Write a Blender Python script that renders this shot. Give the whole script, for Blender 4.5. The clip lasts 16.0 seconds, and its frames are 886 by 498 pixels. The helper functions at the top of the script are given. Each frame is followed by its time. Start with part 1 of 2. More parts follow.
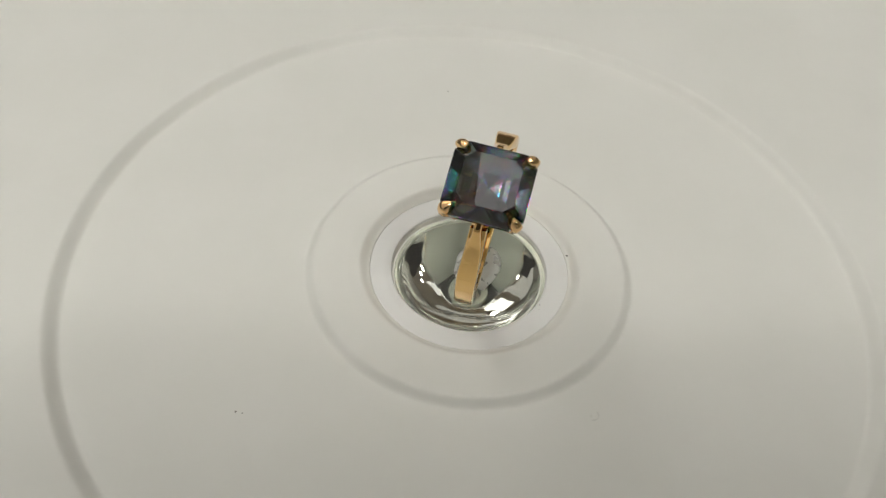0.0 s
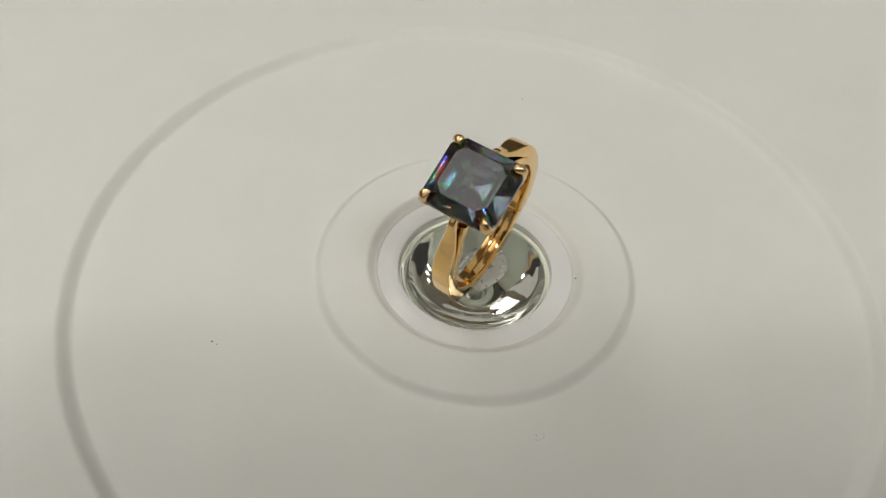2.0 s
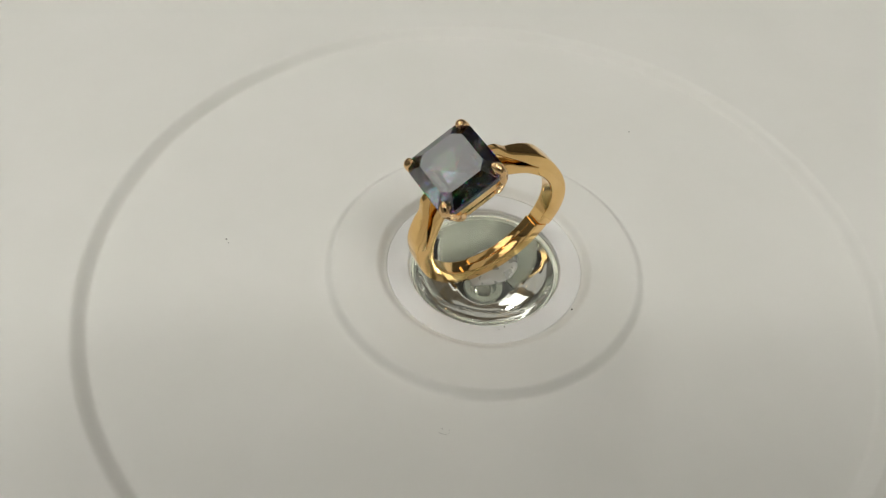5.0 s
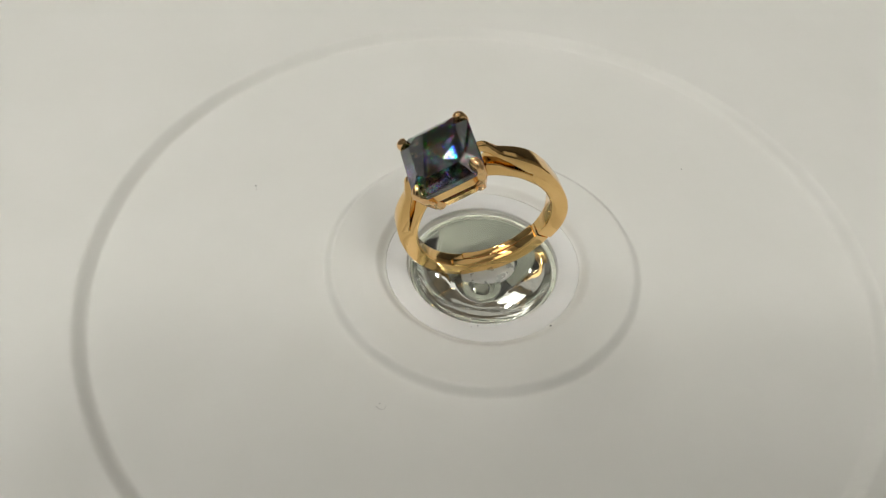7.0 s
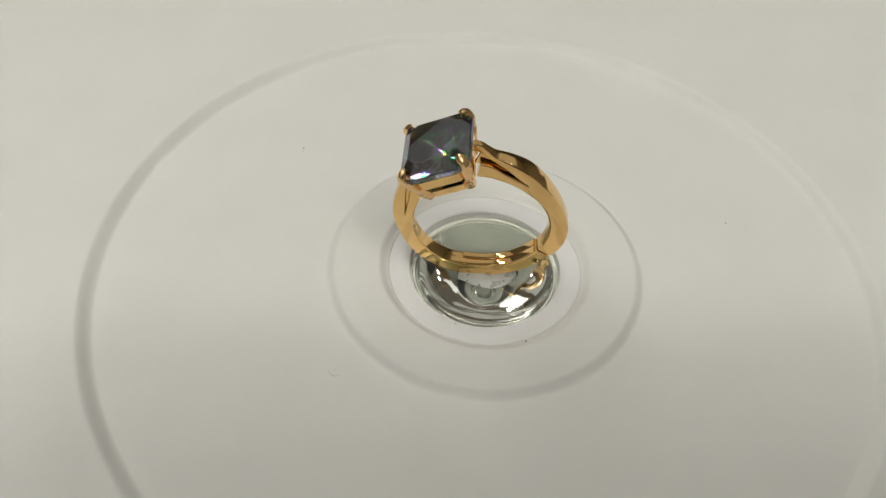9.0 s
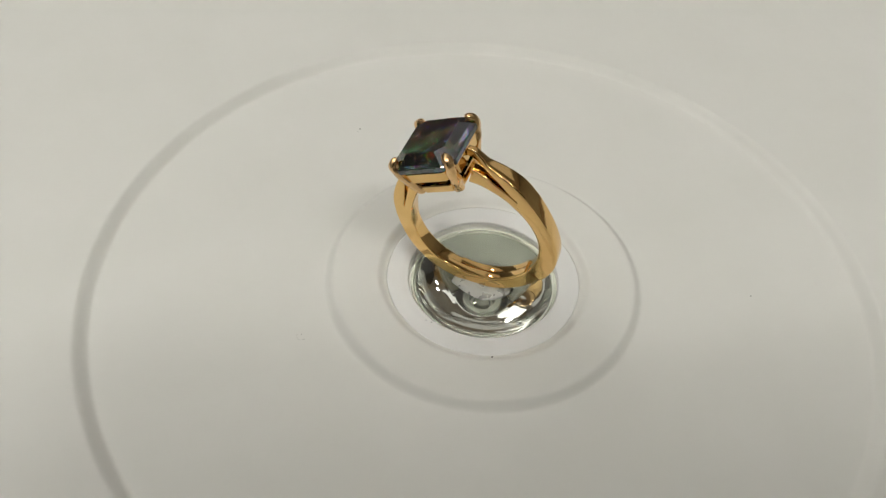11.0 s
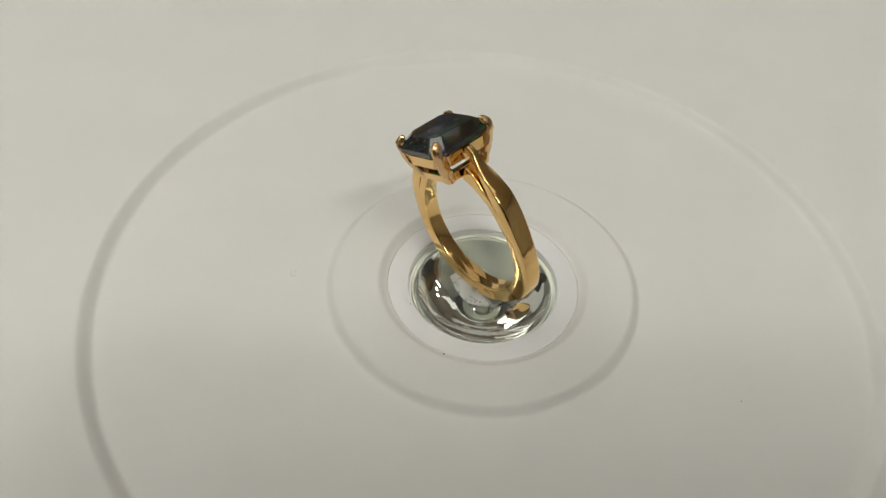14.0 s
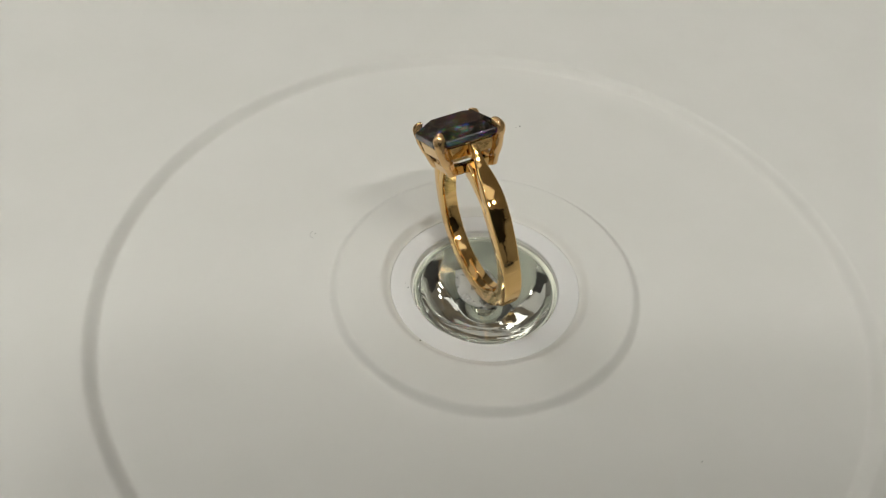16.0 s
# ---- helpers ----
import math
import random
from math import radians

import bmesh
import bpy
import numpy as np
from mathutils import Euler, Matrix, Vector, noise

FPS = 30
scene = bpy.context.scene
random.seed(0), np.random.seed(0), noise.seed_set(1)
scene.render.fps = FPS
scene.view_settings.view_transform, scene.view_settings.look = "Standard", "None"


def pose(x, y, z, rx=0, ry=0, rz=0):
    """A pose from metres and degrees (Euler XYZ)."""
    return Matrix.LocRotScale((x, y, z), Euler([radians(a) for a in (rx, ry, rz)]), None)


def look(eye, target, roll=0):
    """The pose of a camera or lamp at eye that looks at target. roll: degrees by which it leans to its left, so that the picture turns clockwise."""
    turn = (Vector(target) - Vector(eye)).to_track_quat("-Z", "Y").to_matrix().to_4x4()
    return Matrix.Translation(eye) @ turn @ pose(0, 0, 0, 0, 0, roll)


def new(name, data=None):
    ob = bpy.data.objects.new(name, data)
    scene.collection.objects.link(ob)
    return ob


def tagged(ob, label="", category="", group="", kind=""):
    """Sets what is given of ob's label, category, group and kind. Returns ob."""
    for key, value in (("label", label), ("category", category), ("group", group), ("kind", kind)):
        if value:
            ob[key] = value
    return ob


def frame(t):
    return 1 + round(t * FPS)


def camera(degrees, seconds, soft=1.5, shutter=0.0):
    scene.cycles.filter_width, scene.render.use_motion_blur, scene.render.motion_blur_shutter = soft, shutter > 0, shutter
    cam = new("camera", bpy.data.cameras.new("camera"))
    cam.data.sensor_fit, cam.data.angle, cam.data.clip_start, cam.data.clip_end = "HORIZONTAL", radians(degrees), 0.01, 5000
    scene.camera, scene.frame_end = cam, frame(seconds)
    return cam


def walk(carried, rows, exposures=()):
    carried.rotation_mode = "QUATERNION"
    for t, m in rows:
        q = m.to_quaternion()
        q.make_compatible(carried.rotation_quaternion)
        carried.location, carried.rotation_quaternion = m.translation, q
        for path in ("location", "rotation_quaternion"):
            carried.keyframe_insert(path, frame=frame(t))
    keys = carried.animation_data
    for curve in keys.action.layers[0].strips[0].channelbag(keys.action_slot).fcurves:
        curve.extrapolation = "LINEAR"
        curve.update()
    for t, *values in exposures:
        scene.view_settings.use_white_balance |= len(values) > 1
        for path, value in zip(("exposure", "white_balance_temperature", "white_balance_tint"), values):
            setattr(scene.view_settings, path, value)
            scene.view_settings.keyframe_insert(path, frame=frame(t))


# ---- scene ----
import itertools

MM = 0.001

# ---- camera ----
cam = camera(55.77, 16.0, soft=1.3)
CAMERA_ROWS = [
    (0.0, (0.00027, -0.07127, 0.08476), (-0.00340, -0.00249, 0.00552), 5.01),
    (1.0, (0.00010, -0.07173, 0.08577), (-0.00401, -0.00317, 0.00635), 4.43),
    (2.0, (0.00025, -0.07210, 0.08607), (-0.00411, -0.00359, 0.00662), 4.19),
    (3.0, (0.00014, -0.07249, 0.08613), (-0.00467, -0.00399, 0.00670), 3.88),
    (4.0, (0.00004, -0.07289, 0.08624), (-0.00516, -0.00438, 0.00684), 3.61),
    (6.5, (0.00014, -0.07377, 0.08641), (-0.00504, -0.00503, 0.00720), 3.43),
    (7.5, (0.00010, -0.07424, 0.08673), (-0.00492, -0.00537, 0.00763), 3.46),
    (9.0, (-0.00037, -0.07446, 0.08685), (-0.00533, -0.00525, 0.00804), 3.61),
    (11.5, (-0.00022, -0.07430, 0.08692), (-0.00527, -0.00404, 0.00905), 3.98),
    (13.0, (-0.00011, -0.07484, 0.08741), (-0.00506, -0.00430, 0.00979), 3.88),
    (14.0, (-0.00011, -0.07506, 0.08769), (-0.00532, -0.00436, 0.01023), 3.71),
    (15.0, (-0.00023, -0.07560, 0.08833), (-0.00563, -0.00484, 0.01093), 3.56),
    (16.0, (-0.00030, -0.07583, 0.08837), (-0.00561, -0.00493, 0.01110), 3.55),
]
EXPOSURES = [(0, 0.0), (0.5, -0.11), (1, -0.22), (1.5, -0.12), (2, -0.04), (3, 0.03), (4, 0.03), (6.5, -0.1), (7, 0.02), (9, 0.01), (12.5, -0.05), (16, -0.09)]
walk(cam, [(t, look(eye, aim, roll)) for t, eye, aim, roll in CAMERA_ROWS], EXPOSURES)

# turn of the plate, in degrees
TURN = [(0, 0.0), (1, -8.85), (2, -17.84), (3, -26.86), (4, -35.79), (6.5, -57.75), (7.5, -66.48), (9, -79.64),
        (11.5, -102.01), (13, -115.32), (14, -124.14), (15, -132.82), (16, -141.35)]

# ---- light ----
world = bpy.data.worlds.new("world")
scene.world = world
world.use_nodes = True
world.node_tree.nodes["Background"].inputs[0].default_value = (0.9, 0.95, 1.0, 1)
world.node_tree.nodes["Background"].inputs[1].default_value = 0.05
SPOT_POWER = 67.0
FILL_POWER = 0.3
PANEL_POWER = 1.6


# ---- materials ----
def material(name, color, rough=0.5, metal=0.0, **more):
    m = bpy.data.materials.new(name)
    m.use_nodes = True
    b = m.node_tree.nodes["Principled BSDF"]
    b.inputs["Base Color"].default_value = (*color, 1)
    b.inputs["Roughness"].default_value = rough
    b.inputs["Metallic"].default_value = metal
    for key, value in more.items():
        b.inputs[key.replace("_", " ")].default_value = value
    return m


def grain(m, scale, low, high, bump=0.0, bump_scale=None, rough=None, stretch=(1, 1, 1), detail=5.0):
    """Noise in the base colour between low and high, with fine relief and an uneven gloss."""
    nt = m.node_tree
    b = nt.nodes["Principled BSDF"]
    co = nt.nodes.new("ShaderNodeTexCoord")
    mp = nt.nodes.new("ShaderNodeMapping")
    mp.inputs["Scale"].default_value = stretch
    nt.links.new(co.outputs["Object"], mp.inputs["Vector"])
    n = nt.nodes.new("ShaderNodeTexNoise")
    n.inputs["Scale"].default_value = scale
    n.inputs["Detail"].default_value = detail
    nt.links.new(mp.outputs["Vector"], n.inputs["Vector"])
    r = nt.nodes.new("ShaderNodeValToRGB")
    r.color_ramp.elements[0].position, r.color_ramp.elements[1].position = 0.3, 0.7
    r.color_ramp.elements[0].color, r.color_ramp.elements[1].color = (*low, 1), (*high, 1)
    nt.links.new(n.outputs["Fac"], r.inputs["Fac"])
    nt.links.new(r.outputs["Color"], b.inputs["Base Color"])
    n2 = nt.nodes.new("ShaderNodeTexNoise")
    n2.inputs["Scale"].default_value = bump_scale or scale * 8
    n2.inputs["Detail"].default_value = 4.0
    nt.links.new(mp.outputs["Vector"], n2.inputs["Vector"])
    if rough:
        mr = nt.nodes.new("ShaderNodeMapRange")
        mr.inputs["From Min"].default_value, mr.inputs["From Max"].default_value = 0.35, 0.65
        mr.inputs["To Min"].default_value, mr.inputs["To Max"].default_value = rough
        nt.links.new(n2.outputs["Fac"], mr.inputs["Value"])
        nt.links.new(mr.outputs["Result"], b.inputs["Roughness"])
    if bump:
        bp = nt.nodes.new("ShaderNodeBump")
        bp.inputs["Strength"].default_value = bump
        bp.inputs["Distance"].default_value = 0.0001
        nt.links.new(n2.outputs["Fac"], bp.inputs["Height"])
        nt.links.new(bp.outputs["Normal"], b.inputs["Normal"])
    return m


def glow(name, color, power):
    m = bpy.data.materials.new(name)
    m.use_nodes = True
    b = m.node_tree.nodes["Principled BSDF"]
    b.inputs["Base Color"].default_value = (0.8, 0.8, 0.8, 1)
    b.inputs["Emission Color"].default_value = (*color, 1)
    b.inputs["Emission Strength"].default_value = power
    return m


PORCELAIN = grain(material("porcelain", (0.8, 0.79, 0.75), 0.5), 60,
                  (0.768, 0.765, 0.725), (0.795, 0.79, 0.755), bump=0.02, bump_scale=900, rough=(0.45, 0.6))
COLLAR = grain(material("collar_plastic", (0.87, 0.87, 0.86), 0.35), 90, (0.80, 0.80, 0.79), (0.825, 0.825, 0.815), bump=0.02, bump_scale=900, rough=(0.3, 0.45))
TABLE_TOP = grain(material("table_wood", (0.12, 0.075, 0.045), 0.4), 9, (0.085, 0.05, 0.03), (0.15, 0.095, 0.06), bump=0.1, bump_scale=120, stretch=(1, 7, 1))
GOLD = grain(material("gold", (0.9, 0.6, 0.25), 0.13, 1.0), 300, (0.85, 0.55, 0.21), (0.93, 0.635, 0.275), bump=0.6,
             bump_scale=380, rough=(0.04, 0.12))
CLAW_GOLD = grain(material("rose_gold", (0.85, 0.55, 0.3), 0.2, 1.0), 400, (0.84, 0.55, 0.26), (0.92, 0.64, 0.34), bump=0.3,
                  bump_scale=900, rough=(0.12, 0.28))


def dispersive(name, tints, iors):
    """A tinted stone of high index that splits light into colours: one refraction for each of red, green and blue, under a clear gloss."""
    m = bpy.data.materials.new(name)
    m.use_nodes = True
    nt = m.node_tree
    nt.nodes.clear()
    add = None
    for k, (tint, ior) in enumerate(zip(tints, iors)):
        r = nt.nodes.new("ShaderNodeBsdfRefraction")
        r.inputs["Color"].default_value = tuple(tint if i == k else 0.0 for i in range(3)) + (1,)
        r.inputs["Roughness"].default_value = 0.0
        r.inputs["IOR"].default_value = ior
        if add is None:
            add = r
        else:
            a = nt.nodes.new("ShaderNodeAddShader")
            nt.links.new(add.outputs[0], a.inputs[0])
            nt.links.new(r.outputs[0], a.inputs[1])
            add = a
    gloss = nt.nodes.new("ShaderNodeBsdfGlossy")
    gloss.inputs["Color"].default_value = (0.97, 0.97, 1.0, 1)
    gloss.inputs["Roughness"].default_value = 0.0
    fres = nt.nodes.new("ShaderNodeFresnel")
    fres.inputs["IOR"].default_value = iors[1]
    mix = nt.nodes.new("ShaderNodeMixShader")
    nt.links.new(fres.outputs[0], mix.inputs[0])
    nt.links.new(add.outputs[0], mix.inputs[1])
    nt.links.new(gloss.outputs[0], mix.inputs[2])
    out = nt.nodes.new("ShaderNodeOutputMaterial")
    nt.links.new(mix.outputs[0], out.inputs["Surface"])
    return m


GEM = dispersive("gem", (0.395, 0.44, 0.455), (2.128, 2.14, 2.155))
GLASS = material("glass", (0.86, 0.88, 0.80), 0.0, 0.0, Transmission_Weight=1.0, IOR=1.5)
PUTTY = grain(material("putty", (0.75, 0.76, 0.74), 0.3, 0.0, Transmission_Weight=0.5, IOR=1.4), 500, (0.72, 0.73, 0.7), (0.85, 0.86, 0.84), bump=0.6, bump_scale=700, rough=(0.15, 0.5))
STEEL = grain(material("steel", (0.6, 0.6, 0.58), 0.15, 1.0), 300, (0.55, 0.55, 0.53), (0.72, 0.72, 0.7), bump=0.15, bump_scale=400, rough=(0.08, 0.2))
BLACK_PLASTIC = grain(material("black_plastic", (0.02, 0.02, 0.02), 0.5), 300, (0.015, 0.015, 0.016), (0.028, 0.028, 0.03), bump=0.1)
BLACK_GLASS = material("black_glass", (0.01, 0.01, 0.012), 0.08)
CUP = grain(material("cup_plastic", (0.36, 0.37, 0.34), 0.35), 250, (0.33, 0.34, 0.31), (0.39, 0.40, 0.365), bump=0.06, bump_scale=220, rough=(0.3, 0.45))
DARK_DUST = material("dust", (0.05, 0.045, 0.04), 0.9)
GREY_DUST = material("grey_dust", (0.32, 0.31, 0.29), 0.9)
WALL_PAINT = grain(material("wall_paint", (0.3, 0.28, 0.25), 0.8), 3, (0.44, 0.43, 0.41), (0.51, 0.50, 0.475), bump=0.1, bump_scale=200)
DARK_PAINT = grain(material("dark_paint", (0.12, 0.11, 0.1), 0.7), 3, (0.20, 0.195, 0.185), (0.26, 0.255, 0.24), bump=0.1, bump_scale=200)
CEILING_PAINT = grain(material("ceiling_paint", (0.8, 0.79, 0.76), 0.9), 3, (0.77, 0.76, 0.73), (0.81, 0.80, 0.77), bump=0.1, bump_scale=200)
FLOOR_WOOD = grain(material("floor_wood", (0.4, 0.32, 0.23), 0.4), 4, (0.34, 0.26, 0.18), (0.46, 0.37, 0.27), bump=0.1, bump_scale=60, stretch=(1, 8, 1))
TABLE_WOOD = grain(material("leg_wood", (0.12, 0.075, 0.045), 0.5), 9, (0.085, 0.05, 0.03), (0.15, 0.095, 0.06), stretch=(7, 7, 1))
LAMP_RIM = material("lamp_rim", (0.75, 0.75, 0.74), 0.4)
SPOT_GLOW = glow("spot_glow", (0.98, 0.97, 0.905), SPOT_POWER)
BRIGHT_PANEL_GLOW = glow("bright_panel_glow", (0.985, 0.975, 0.92), 15.0)
# fill light for the ceiling, added to lift reflections in glass and stone
FILL_GLOW = glow("fill_glow", (0.985, 0.975, 0.93), FILL_POWER)
NEAR_FILL_GLOW = glow("near_fill_glow", (0.985, 0.975, 0.95), 0.75)
PANEL_GLOW = glow("panel_glow", (0.985, 0.975, 0.91), PANEL_POWER)


# ---- mesh helpers ----
def part(name, bm, mat, parent=None, label="", smooth=None):
    """Links a bmesh as one mesh object; smooth: the angle in degrees below which edges are shaded round."""
    me = bpy.data.meshes.new(name)
    bmesh.ops.recalc_face_normals(bm, faces=bm.faces)
    if smooth:
        for f in bm.faces:
            f.smooth = True
        for e in bm.edges:
            e.smooth = len(e.link_faces) == 2 and e.calc_face_angle(0) < radians(smooth)
    bm.to_mesh(me)
    bm.free()
    me.materials.append(mat)
    ob = new(name, me)
    if parent:
        ob.parent = parent
    if label:
        ob["label"] = label
    return ob


def lathe(profile, steps=160, closed=False):
    """Turns (radius, z) in millimetres round the z axis."""
    bm = bmesh.new()
    rings = []
    held = [profile[0]]
    for p, q in zip(profile, profile[1:]):
        d = math.dist(p, q)
        if d > 1.2:  # keeps long runs flat beside the fillets
            held += [(p[0] + (q[0] - p[0]) * k, p[1] + (q[1] - p[1]) * k) for k in (0.08 / d, 1 - 0.08 / d)]
        held.append(q)
    for r, z in held:
        if r < 1e-6:
            rings.append([bm.verts.new((0, 0, z * MM))])
        else:
            rings.append([bm.verts.new((r * MM * math.cos(2 * math.pi * i / steps), r * MM * math.sin(2 * math.pi * i / steps), z * MM)) for i in range(steps)])
    pairs = list(zip(rings, rings[1:])) + ([(rings[-1], rings[0])] if closed else [])
    for a, b in pairs:
        for i in range(steps):
            j = (i + 1) % steps
            f = [a[i % len(a)], a[j % len(a)], b[j % len(b)], b[i % len(b)]]
            f = list(dict.fromkeys(f))
            if len(f) > 2:
                bm.faces.new(f)
    return bm


def arc(cr, cz, rad, a0, a1, n=8):
    return [(cr + rad * math.cos(radians(a0 + (a1 - a0) * i / n)), cz + rad * math.sin(radians(a0 + (a1 - a0) * i / n))) for i in range(n + 1)]


def ramp(r0, r1, z0, z1, n=10):
    """A soft step from (r0, z0) to (r1, z1)."""
    return [(r0 + (r1 - r0) * k / n, z0 + (z1 - z0) * (1 - math.cos(math.pi * k / n)) / 2) for k in range(n + 1)]


def box(sx, sy, sz, bevel=0.0, at=(0, 0, 0)):
    bm = bmesh.new()
    bmesh.ops.create_cube(bm, size=1)
    for v in bm.verts:
        v.co = Vector((v.co.x * sx + at[0], v.co.y * sy + at[1], v.co.z * sz + at[2]))
    if bevel:
        bmesh.ops.bevel(bm, geom=list(bm.edges), offset=bevel, segments=2, affect="EDGES")
    return bm


def sweep(path, closed=False, chamfer=0.16):
    """A bar through (y, z, half_width, inner, outer) in millimetres: half_width along x, inner and outer along the normal of the path."""
    bm = bmesh.new()
    rings, n = [], len(path)
    for i, (y, z, w, a, b) in enumerate(path):
        p, q = path[(i - 1) % n if closed else max(i - 1, 0)], path[(i + 1) % n if closed else min(i + 1, n - 1)]
        t = Vector((0, q[0] - p[0], q[1] - p[1])).normalized()
        s = Vector((0, -t.z, t.y))
        c = min(chamfer, w * 0.5, (b - a) * 0.3)
        sec = []
        for cw, ch, a0 in ((w - c, a + c, -90), (w - c, b - c, 0), (-w + c, b - c, 90), (-w + c, a + c, 180)):
            sec += [(cw + c * math.cos(radians(a0 + k)), ch + c * math.sin(radians(a0 + k))) for k in (0, 30, 60, 90)]
        rings.append([bm.verts.new((Vector((0, y, z)) + Vector((k, 0, 0)) + s * h) * MM) for k, h in sec])
    for a, b in list(zip(rings, rings[1:])) + ([(rings[-1], rings[0])] if closed else []):
        for i in range(16):
            bm.faces.new((a[i], a[(i + 1) % 16], b[(i + 1) % 16], b[i]))
    if not closed:
        bm.faces.new(rings[0])
        bm.faces.new(rings[-1])
    return bm


def smoothed(points, n):
    """Catmull-Rom through tuples, n steps to a span."""
    out = []
    pts = [np.array(p, float) for p in points]
    ext = [2 * pts[0] - pts[1]] + pts + [2 * pts[-1] - pts[-2]]
    for i in range(1, len(ext) - 2):
        p0, p1, p2, p3 = ext[i - 1:i + 3]
        for k in range(n):
            t = k / n
            out.append(0.5 * (2 * p1 + (p2 - p0) * t + (2 * p0 - 5 * p1 + 4 * p2 - p3) * t * t + (3 * p1 - p0 - 3 * p2 + p3) * t ** 3))
    out.append(pts[-1])
    return [tuple(float(c) for c in p) for p in out]


# ---- the room ----
FLOOR_Z, CEIL_Z = -0.775, 1.95
X0, X1, Y0, Y1 = -3.2, 2.6, -2.6, 3.4


DARK_WALLS = ("wall_north", "wall_west")


def room():
    t = 0.12
    tagged(part("floor", box(X1 - X0 + 2 * t, Y1 - Y0 + 2 * t, 0.1, at=((X0 + X1) / 2, (Y0 + Y1) / 2, FLOOR_Z - 0.05)), FLOOR_WOOD), "pale brown wooden floor of the room", "floor", kind="structure")
    tagged(part("ceiling", box(X1 - X0 + 2 * t, Y1 - Y0 + 2 * t, 0.1, at=((X0 + X1) / 2, (Y0 + Y1) / 2, CEIL_Z + 0.05)), CEILING_PAINT), "plain white painted ceiling", "ceiling", kind="structure")
    h, zc = CEIL_Z - FLOOR_Z, (CEIL_Z + FLOOR_Z) / 2
    for name, sx, sy, x, y in (("wall_west", t, Y1 - Y0, X0 - t / 2, (Y0 + Y1) / 2), ("wall_east", t, Y1 - Y0, X1 + t / 2, (Y0 + Y1) / 2),
                               ("wall_south", X1 - X0 + 2 * t, t, (X0 + X1) / 2, Y0 - t / 2), ("wall_north", X1 - X0 + 2 * t, t, (X0 + X1) / 2, Y1 + t / 2)):
        tagged(part(name, box(sx, sy, h, at=(x, y, zc)), DARK_PAINT if name in DARK_WALLS else WALL_PAINT),
               "plain dark grey painted wall" if name in DARK_WALLS else "plain pale grey painted wall", "wall", kind="structure")


room()


def downlight(x, y):
    base = new("downlight")
    base.location = (x, y, CEIL_Z)
    part("rim", lathe([(97, -1), (97, -6), (114, -6), (119, -3), (119, 0), (97, 0)], 48, closed=True), LAMP_RIM, base, smooth=40)
    part("diffuser", lathe([(0, -4), (96, -4), (96, -1), (0, -1)], 48), SPOT_GLOW, base, "glowing warm white lens")
    return tagged(base, "round recessed downlight, glowing warm white in the ceiling", "ceiling light", "downlights in the ceiling")


DOWNLIGHTS = [(-0.205, -0.33), (0.72, -1.05), (0.15, -1.25), (1.05, -0.8), (-1.5, 1.85)]
for lx, ly in DOWNLIGHTS:
    downlight(lx, ly)


def light_panel(x, y, sx, sy, mat, label, group=""):
    base = new("ceiling_panel_light")
    base.location = (x, y, CEIL_Z)
    for k in (-1, 1):
        part("frame", box(sx + 0.012, 0.006, 0.02, 0.001, (0, k * (sy / 2 + 0.003), -0.01)), LAMP_RIM, base)
        part("frame", box(0.006, sy, 0.02, 0.001, (k * (sx / 2 + 0.003), 0, -0.01)), LAMP_RIM, base)
    part("diffuser", box(sx, sy, 0.01, at=(0, 0, -0.009)), mat, base, "glowing white diffuser")
    return tagged(base, label, "ceiling light", group)


light_panel(-1.4, 0.27, 1.36, 1.02, PANEL_GLOW, "large rectangular ceiling light panel with a soft glowing diffuser")
light_panel(-1.70, 1.15, 0.36, 0.50, BRIGHT_PANEL_GLOW, "small rectangular ceiling light panel with a bright diffuser")


# added dim fill panels in rows over the remaining ceiling, edge to edge
GRID_LABEL = "square fill panel added to the ceiling, glowing dim white"
for gx, gy in itertools.product((-2.6, -1.62, -0.64, 0.34, 1.32), (-2.1, -1.12, 1.62, 2.6)):
    if not any(abs(lx - gx) < 0.6 and abs(ly - gy) < 0.6 for lx, ly in DOWNLIGHTS):
        light_panel(gx, gy, 0.966, 0.966, FILL_GLOW, GRID_LABEL, "panels in the ceiling")
# two more panels added overhead, to brighten the stone's table and the plate
light_panel(0.4, -0.3, 0.9, 0.7, NEAR_FILL_GLOW, "fill panel added to the ceiling, glowing soft white")
light_panel(-0.53, 0.05, 0.35, 0.7, NEAR_FILL_GLOW, "narrow fill panel added to the ceiling, glowing soft white")


def table():
    base = new("table")
    base.location = (0, 0, FLOOR_Z)
    top = -FLOOR_Z - 0.0096
    part("tabletop", box(1.1, 0.8, 0.03, 0.003, (0, 0.12, top - 0.015)), TABLE_TOP, base, "dark stained wooden tabletop")
    for sx in (-1, 1):
        for sy in (-1, 1):
            part("leg", box(0.05, 0.05, top - 0.03, 0.003, (sx * 0.5, 0.12 + sy * 0.35, (top - 0.03) / 2)), TABLE_WOOD, base)
    return tagged(base, "dark stained wooden table under the white turning plate", "table")


table()


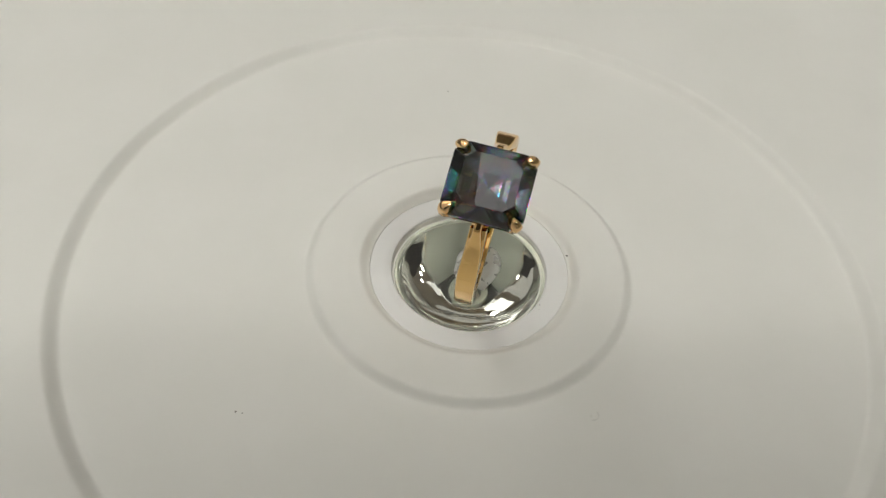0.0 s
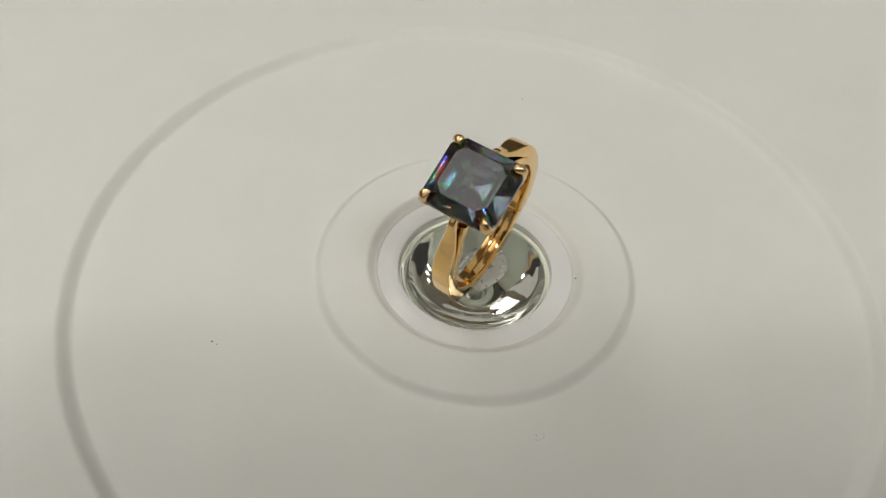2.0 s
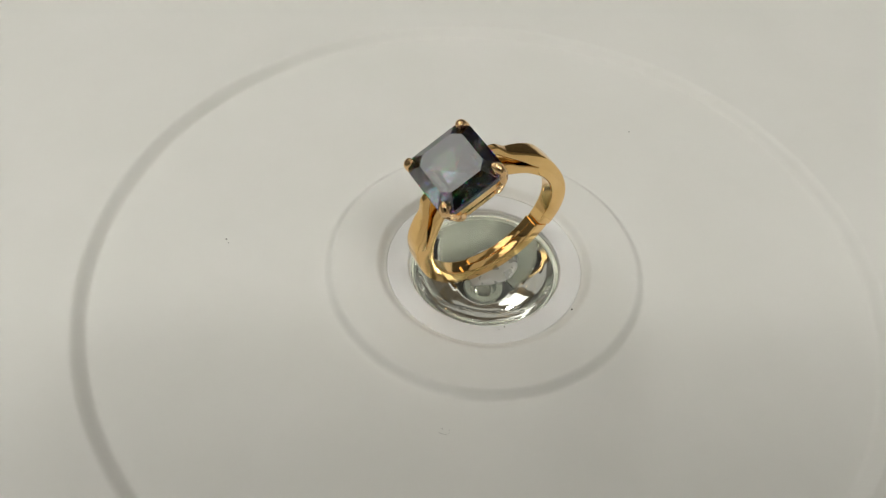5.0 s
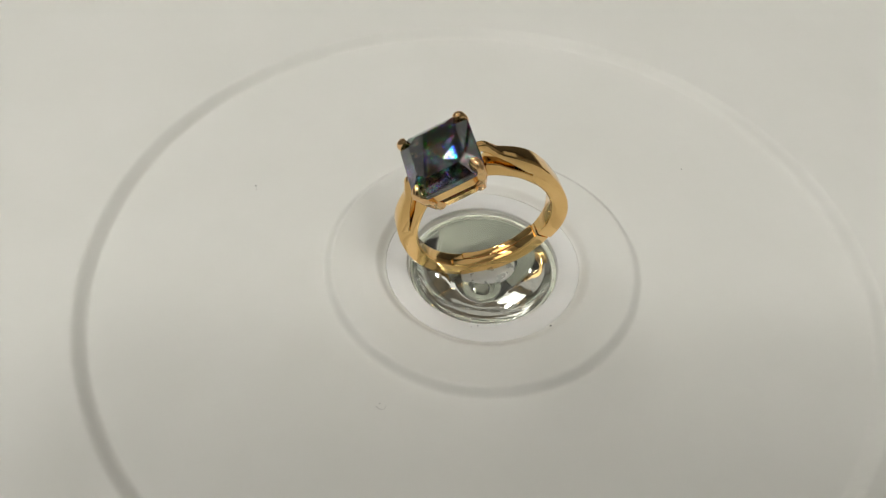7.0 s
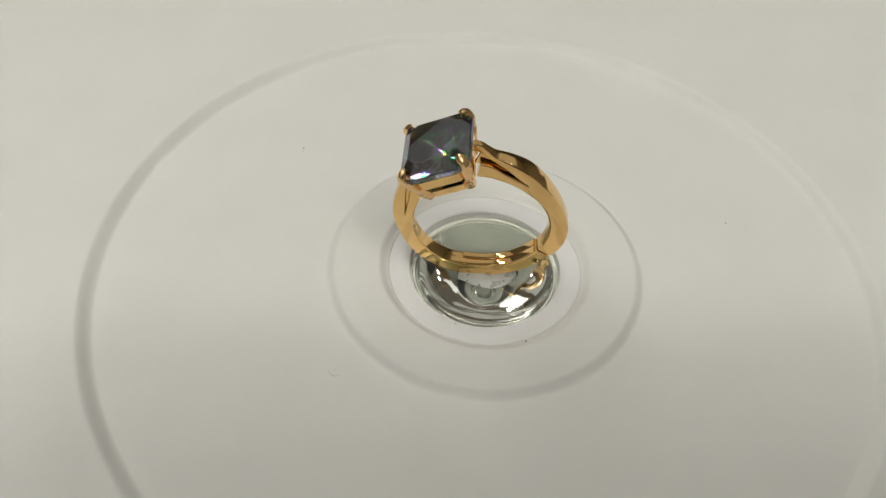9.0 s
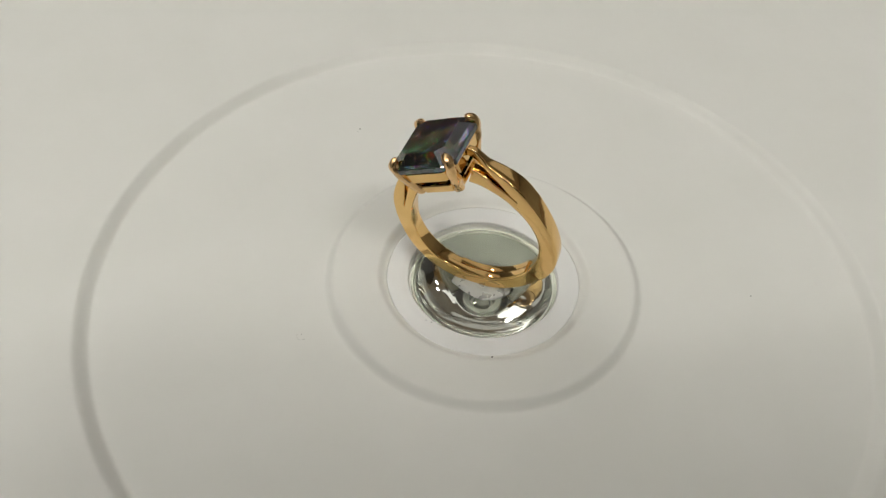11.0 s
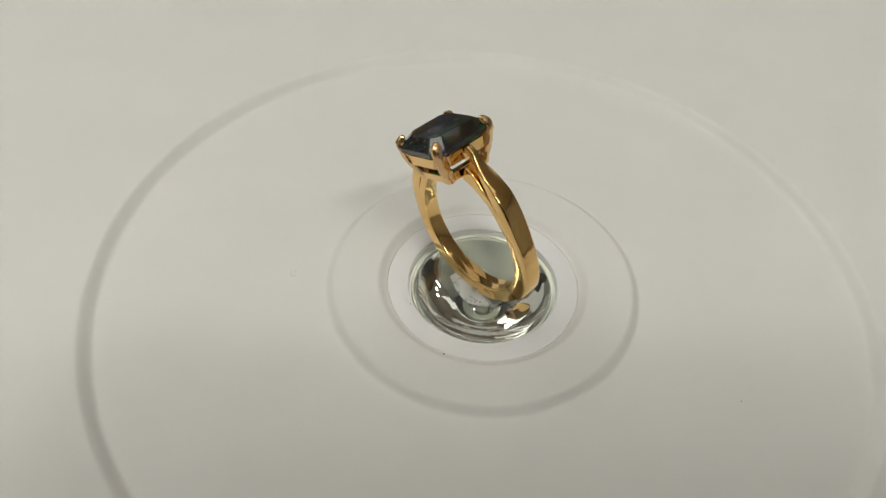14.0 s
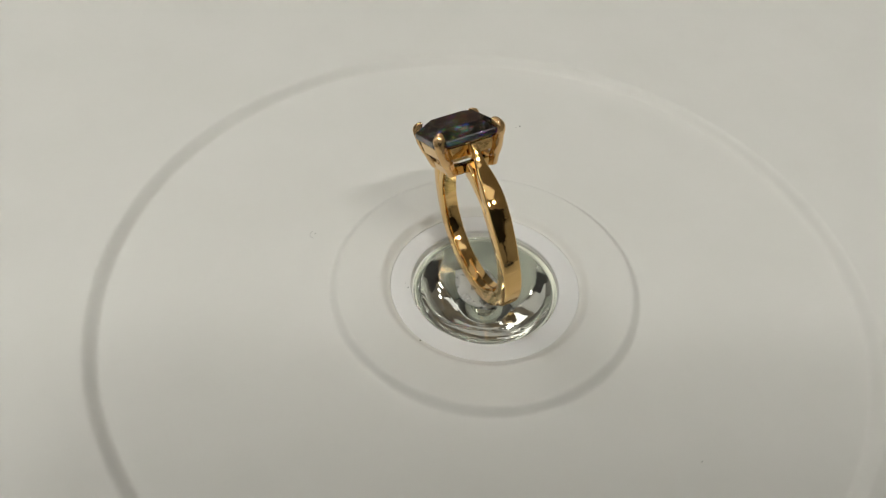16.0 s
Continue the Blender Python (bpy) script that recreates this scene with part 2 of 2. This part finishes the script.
# ---- the telephone that films, in its holder ----
def telephone():
    base = new("smartphone")
    base.matrix_world = look((-0.0003, -0.0835, 0.0975), (-0.0056, -0.0049, 0.0111), 3.6)
    part("case", box(0.158, 0.074, 0.008, 0.003, (0.040, -0.026, 0.0)), BLACK_PLASTIC, base, "matt black back")
    part("screen", box(0.150, 0.068, 0.001, 0.0004, (0.040, -0.026, 0.0045)), BLACK_GLASS, base, "dark glossy screen")
    tagged(base, "black smartphone tilted over the plate in a holder", "smartphone")
    arm = new("phone_holder")
    arm.location = (0.19, -0.2, -0.0096)
    part("foot", lathe([(0, 0), (55, 0), (58, 3), (58, 8), (54, 12), (0, 12)], 48), BLACK_PLASTIC, arm, smooth=40)
    tip = base.matrix_world @ Vector((0.119, -0.026, 0.010)) - arm.location
    pts = smoothed([(0, 0, 0.01), (0.01, -0.01, 0.08), (0.005, 0.0, 0.15), tuple(tip * 0.9 + Vector((0.0, -0.012, 0.02))), tuple(tip)], 10)
    bm = bmesh.new()
    prev = None
    for i, q in enumerate(pts):
        d = (Vector(pts[min(i + 1, len(pts) - 1)]) - Vector(pts[max(i - 1, 0)])).normalized()
        m = d.to_track_quat("Z", "Y").to_matrix()
        now = [bm.verts.new(Vector(q) + m @ Vector((0.005 * math.cos(k * math.pi / 5), 0.005 * math.sin(k * math.pi / 5), 0))) for k in range(10)]
        if prev:
            for k in range(10):
                bm.faces.new((prev[k], prev[(k + 1) % 10], now[(k + 1) % 10], now[k]))
        prev = now
    part("gooseneck", bm, BLACK_PLASTIC, arm, "bendable black arm", smooth=60)
    tagged(arm, "black gooseneck phone holder standing on the table", "phone holder")


telephone()


# ---- the turning plate ----
def turning_plate():
    base = new("turntable_plate")
    prof = [(0, -9.2), (3.2, -9.2), (4.7, -8.1), (9.3, -2.8), (9.4, -1.5), (10.14, -1.45), (10.16, -0.7), (13.06, -0.66), (13.08, -0.1)]
    prof += ramp(13.1, 14.6, -0.06, 0.85) + [(16, 0.93)] + ramp(20.1, 21.6, 1.0, 0.0) + [(30, 0.0), (40, 0.0)]
    prof += ramp(50.9, 53.0, 0.0, 1.3, 14) + [(62, 1.3), (75, 1.4), (95, 1.8)] + arc(122, 1.0, 0.9, 90, -60, 8) + [(105, -4.4), (70, -9.6), (0, -9.6)]
    part("plate", lathe(prof, 256), PORCELAIN, base, "white glazed plate with shallow raised rings", smooth=60)
    part("collar", lathe([(10.2, -0.66), (10.2, -0.4)] + arc(10.45, -0.4, 0.25, 180, 100, 5) + [(11.4, -0.1)] + arc(12.93, -0.2, 0.12, 90, 0, 4) + [(13.05, -0.64)], 160, closed=True), COLLAR, base, "brighter white plastic collar round the glass", smooth=40)
    return tagged(base, "round white turning plate with shallow concentric rings", "turntable")


plate = turning_plate()


def speck(x, y, z, size, mat, seed):
    bm = bmesh.new()
    bmesh.ops.create_icosphere(bm, subdivisions=1, radius=size * MM)
    rnd = random.Random(seed)
    for v in bm.verts:
        v.co = Vector((v.co.x * rnd.uniform(0.6, 1.6), v.co.y * rnd.uniform(0.6, 1.4), v.co.z * 0.5)) + Vector((x, y, z)) * MM
    return part("dust_speck", bm, mat, plate, "tiny dark speck of dust")


def hair(points, mat):
    path = [(x, y, 0.012, -0.012, 0.012) for x, y in points]
    bm = sweep(path, chamfer=0.02)
    for v in bm.verts:
        v.co = Vector((v.co.y, v.co.z, v.co.x + 0.025 * MM))
    return part("fibre", bm, mat, plate, "tiny curled fibre")


speck(12.83, 4.04, 0.1, 0.15, DARK_DUST, 1)
speck(-24.04, -25.6, 0.03, 0.14, GREY_DUST, 2)
speck(16.2, -20.0, 0.03, 0.07, GREY_DUST, 3)
speck(-17.85, 0.69, 0.87, 0.15, GREY_DUST, 4)
speck(9.48, -5.5, -0.13, 0.06, DARK_DUST, 10)
speck(9.58, -4.7, -0.13, 0.08, DARK_DUST, 11)
speck(-7.0, 35.77, 0.03, 0.1, GREY_DUST, 20)
speck(-23.3, -25.67, 0.03, 0.08, GREY_DUST, 21)
hair(smoothed([(16.3, -20.6), (16.9, -20.3), (17.1, -19.8), (16.8, -19.4)], 4), GREY_DUST)


def glass_insert():
    """A solid clear glass button: flat on top, a deep bowl below, over a hollow spindle."""
    base = new("glass_button")
    prof = [(0, -0.14), (4, -0.2), (7, -0.33), (8.7, -0.44)] + arc(9.08, -0.58, 0.12, 90, 8, 4) + [(9.22, -0.85), (9.26, -0.95), (9.4, -1.0), (9.95, -1.04), (10.07, -1.1), (10.1, -1.2), (10.08, -1.3), (9.6, -1.4)]
    prof += smoothed([(9.25, -1.6), (8.85, -2.2), (7.9, -3.5), (6.4, -5.1), (4.7, -6.5), (3.4, -7.3)], 4) + [(3.0, -7.4), (0, -7.45)]
    lens = part("lens", lathe(prof, 128), GLASS, base, "clear glass body with a slightly greenish tint", smooth=50)
    lens.visible_shadow = False
    part("cup", lathe([(3.3, -9.0), (4.7, -7.92), (9.18, -2.76), (9.26, -2.75), (9.26, -2.82), (4.74, -8.02), (3.3, -9.12)], 128, closed=True), CUP, base, "grey plastic cup under the glass", smooth=50)
    part("spindle", lathe([(1.7, -9.1), (1.7, -7.7), (1.8, -7.6), (2.5, -7.6), (2.6, -7.7), (2.6, -9.1)], 64, closed=True), CUP, base, "grey hollow spindle under the glass", smooth=40)
    part("washer", lathe([(2.62, -8.95), (2.62, -7.9), (3.35, -7.95), (3.42, -8.05), (3.42, -8.6), (3.2, -8.95)], 64, closed=True), BLACK_PLASTIC, base, "dark washer round the spindle", smooth=40)
    part("screw", lathe([(0, -8.1), (0.9, -8.12)] + [(0.9 + 0.2 * (i % 2), -8.2 - 0.1 * i) for i in range(7)] + [(0, -8.9)], 32), STEEL, base, "small steel screw in the spindle", smooth=20)
    return tagged(base, "clear glass button set into the middle of the plate", "glass button")


button = glass_insert()


def putty_lump():
    bm = bmesh.new()
    bmesh.ops.create_icosphere(bm, subdivisions=4, radius=1)
    for v in bm.verts:
        k = 1 + 0.16 * noise.noise(v.co * 2.0) + 0.04 * noise.noise(v.co * 5)
        v.co = Vector((v.co.x * 2.9 * k, v.co.y * 4.1 * k, max(0.0, v.co.z * 0.55 * k))) * MM
    ob = part("putty", bm, PUTTY, smooth=80)
    return tagged(ob, "translucent lump of mounting putty holding the ring on the glass", "putty")


putty = putty_lump()

# ---- the ring ----
RIN = 8.5


def polar(deg, r):
    """Degrees from the top of the ring, towards +y."""
    return r * math.sin(radians(deg)), r * math.cos(radians(deg))


def ring():
    base = new("gemstone_ring")
    # hoop, open at the top between the shoulders
    def section(a):
        """Offset along x, half width, inner and outer at a degrees from the top."""
        c = abs((a + 180) % 360 - 180)
        bulge = math.exp(-((a - 66) / 30) ** 2)
        return 0.34 * math.exp(-((a - 80) / 55) ** 2), 1.12 + 0.18 * bulge, 1.1, 0.8 + 1.0 / (1 + math.exp((c - 64) / 7)) + (0.58 * math.exp(-((a - 125) / 25) ** 2) if a < 144.5 else 0.0)

    def bent(rows):
        """Rows of degrees from the top, inner and outer radius, half width, shift along x."""
        path = []
        for d, i, o, w, dx in rows:
            y, z = polar(d, (i + o) / 2)
            path.append((y, z, w, -(o - i) / 2, (o - i) / 2))
        bm = sweep(path, chamfer=0.26)
        bm.verts.ensure_lookup_table()
        for k, v in enumerate(bm.verts):
            v.co.x += rows[k // 16][4] * MM
        return bm

    def hoop(a0, a1, n):
        rows = []
        for k in range(n + 1):
            d = a0 + (a1 - a0) * k / n
            dx, w, inner, outer = section(d)
            c = abs((d + 180) % 360 - 180)
            rows.append((d, 8.5 + 1.02 * max(0.0, min(1.0, (69 - c) / 9)) ** 2, 9.6 + outer, w, dx))
        return rows

    arm_rows = [(52, 9.68, 11.28), (44, 10.1, 11.46), (36, 10.65, 11.66), (30, 11.15, 12.0), (25, 11.8, 12.75), (21.5, 12.2, 13.35), (18.5, 12.3, 13.4)]
    arm_width = (1.12, 1.04, 0.92, 0.72, 0.53, 0.42, 0.4)

    def upper(sign, start, wide):
        rows = [start] + [(d if sign > 0 else 360 - d, i, o, w + wide * max(0, (d - 28) / 24), start[4] * max(0.15, (d - 18) / 42)) for (d, i, o), w in zip(arm_rows, arm_width)]
        return smoothed(rows, 6)[1:]
    right = hoop(143.8, 60, 40)
    left = hoop(145.2, 300, 64)
    part("band", bent(right + upper(1, right[-1], 0.15)), GOLD, base, "polished yellow gold band with a cut end and a tapering shoulder", smooth=35)
    part("band", bent(left + upper(-1, left[-1], 0.0)), GOLD, base, "polished yellow gold band with a tapering shoulder", smooth=35)
    # joint of the adjustable band: a tongue on the inside, split lengthwise
    for x0, w in ((0.55, 0.5), (-0.55, 0.5)):
        tongue = []
        for i in range(25):
            a = 148 + (231 - 148 - (0 if x0 > 0 else 12)) * i / 24
            y, z = polar(a, RIN)
            tongue.append((y, z, w, -0.18, 0.22))
        bm = sweep(tongue, chamfer=0.06)
        for v in bm.verts:
            v.co.x += x0 * MM
        part("tongue", bm, GOLD, base, "sliding inner tongue of the band", smooth=35)
    for s in (-1, 1):
        def arm(rows):
            """Rows of degrees from the top, inner and outer radius, half width."""
            path = smoothed([(s * polar(d, (i + o) / 2)[0], polar(d, (i + o) / 2)[1], w, -(o - i) / 2, (o - i) / 2) for d, i, o, w in rows], 6)
            return path
        wide = 0.15 if s > 0 else 0.0
        lower = arm([(72, 8.52, 9.5, 1.1 + wide), (60, 8.5, 9.56, 1.1 + wide), (50, 8.52, 9.6, 1.1), (38, 8.65, 9.95, 1.05), (29, 8.8, 10.6, 0.98), (21, 8.9, 11.0, 0.92)])
        web = arm([(56, 9.3, 9.9, 0.3), (46, 9.4, 10.4, 0.25), (36, 9.6, 11.0, 0.22), (27, 10.2, 11.7, 0.2), (21, 10.4, 12.5, 0.2)])
        for path, mat, text in ((web, GOLD, "recessed web between the arms of the shoulder"), (lower, GOLD, "lower arm of the split shoulder")):
            bm = sweep(path)
            for v in bm.verts:
                v.co.x += wide * 1.9 * MM
            part("shoulder", bm, mat, base, text, smooth=35)
    # basket: two rails and four claws
    top = 14.1
    HEAD = 0.955  # breadth of the head

    def rail(a, b, c, z0, z1, w, lip, name):
        def ring8(k, z):
            aa, bb, cc = a * HEAD + k, b * HEAD + k, c * HEAD + k * 0.4
            return [(aa - cc, -bb), (aa, -bb + cc), (aa, bb - cc), (aa - cc, bb), (-aa + cc, bb), (-aa, bb - cc), (-aa, -bb + cc), (-aa + cc, -bb)]
        bm = bmesh.new()
        loops = []
        e = 0.08
        for k, z in ((0, z0 + e), (-e, z0), (-w + e, z0), (-w, z0 + e), (lip, z1 - e), (lip + 0.05, z1), (0.25 - e, z1), (0.25, z1 - e)):
            loops.append([bm.verts.new((x * MM, y * MM, (top + z) * MM)) for x, y in ring8(k, z)])
        for p, q in zip(loops, loops[1:] + loops[:1]):
            for i in range(8):
                bm.faces.new((p[i], p[(i + 1) % 8], q[(i + 1) % 8], q[i]))
        return part(name, bm, GOLD, base)

    rail(4.2, 3.9, 1.5, -3.1, -1.55, 0.5, 0.05, "setting_rail")
    rail(3.3, 3.1, 1.2, -5.4, -4.2, 0.9, -0.9, "setting_rail")
    for sx in (-1, 1):
        for sy in (-1, 1):
            pts = smoothed([(2.75, 2.6, -5.3, 0.85), (3.3, 3.1, -3.9, 0.85), (3.8, 3.55, -2.4, 0.84), (4.15, 3.89, -0.9, 0.79), (4.08, 3.84, -0.1, 0.75), (3.87, 3.65, 0.34, 0.59), (3.73, 3.51, 0.52, 0.28)], 4)
            bm = bmesh.new()
            prev = None
            for i, (x, y, z, r) in enumerate(pts):
                ringv = []
                for k in range(12):
                    a = 2 * math.pi * k / 12
                    ca, sa = math.cos(a) * r, math.sin(a) * r
                    # across the corner and along it
                    ringv.append(bm.verts.new((sx * (x * HEAD + ca * 0.58 + sa * 0.58) * MM, sy * (y * HEAD + ca * 0.58 - sa * 0.58) * MM, (top + z) * MM)))
                if prev:
                    for k in range(12):
                        bm.faces.new((prev[k], prev[(k + 1) % 12], ringv[(k + 1) % 12], ringv[k]))
                else:
                    bm.faces.new(ringv)
                prev = ringv
            bm.faces.new(prev)
            for v in bm.verts:
                v.co += Vector((noise.noise(v.co * 900 + Vector((7, 0, 0))), noise.noise(v.co * 900 + Vector((0, 9, 0))), noise.noise(v.co * 900))) * 0.2 * MM
            part("claw", bm, CLAW_GOLD, base, "rounded gold claw", smooth=32)
    # step-cut stone
    bm = bmesh.new()

    def oct(a, b, c, z):
        a, b, c = a * HEAD, b * HEAD, c * HEAD
        return [bm.verts.new((x * MM, y * MM, (top + z) * MM)) for x, y in ((a - c, -b), (a, -b + c), (a, b - c), (a - c, b), (-a + c, b), (-a, b - c), (-a, -b + c), (-a + c, -b))]
    steps = [oct(3.28, 3.06, 1.0, 0.6), oct(4.72, 4.46, 1.38, -0.5), oct(4.8, 4.54, 1.4, -0.62), oct(4.8, 4.54, 1.4, -1.2), oct(3.95, 3.7, 1.25, -1.8), oct(0.12, 0.08, 0.04, -4.4)]
    bm.faces.new(steps[0])
    bm.faces.new(steps[-1])
    for p, q in zip(steps, steps[1:]):
        for i in range(8):
            bm.faces.new((p[i], p[(i + 1) % 8], q[(i + 1) % 8], q[i]))
    part("gemstone", bm, GEM, base, "smoky grey-blue step-cut square stone")
    return tagged(base, "adjustable yellow gold ring with a smoky grey-blue square stone", "ring")


gold_ring = ring()
RING_POSE = Matrix(((0.9906, 0.1361, -0.0114, 0.00129), (-0.1265, 0.8830, -0.4521, -0.00127), (-0.0515, 0.4493, 0.8919, 0.01034), (0, 0, 0, 1)))
PUTTY_POSE = pose(0.0012, 0.0002, -0.00014, 0, 0, -9)


def motions():
    centre, glass_centre = pose(0.00015, -0.0002, 0), pose(0.0004, -0.0004, 0)
    for thing, rest in ((plate, Matrix.Identity(4)), (button, Matrix.Identity(4)), (putty, PUTTY_POSE), (gold_ring, RING_POSE)):
        axis = {plate: centre, button: glass_centre}.get(thing, Matrix.Identity(4))
        walk(thing, [(t, axis @ pose(0, 0, 0, 0, 0, a) @ rest) for t, a in TURN])


motions()
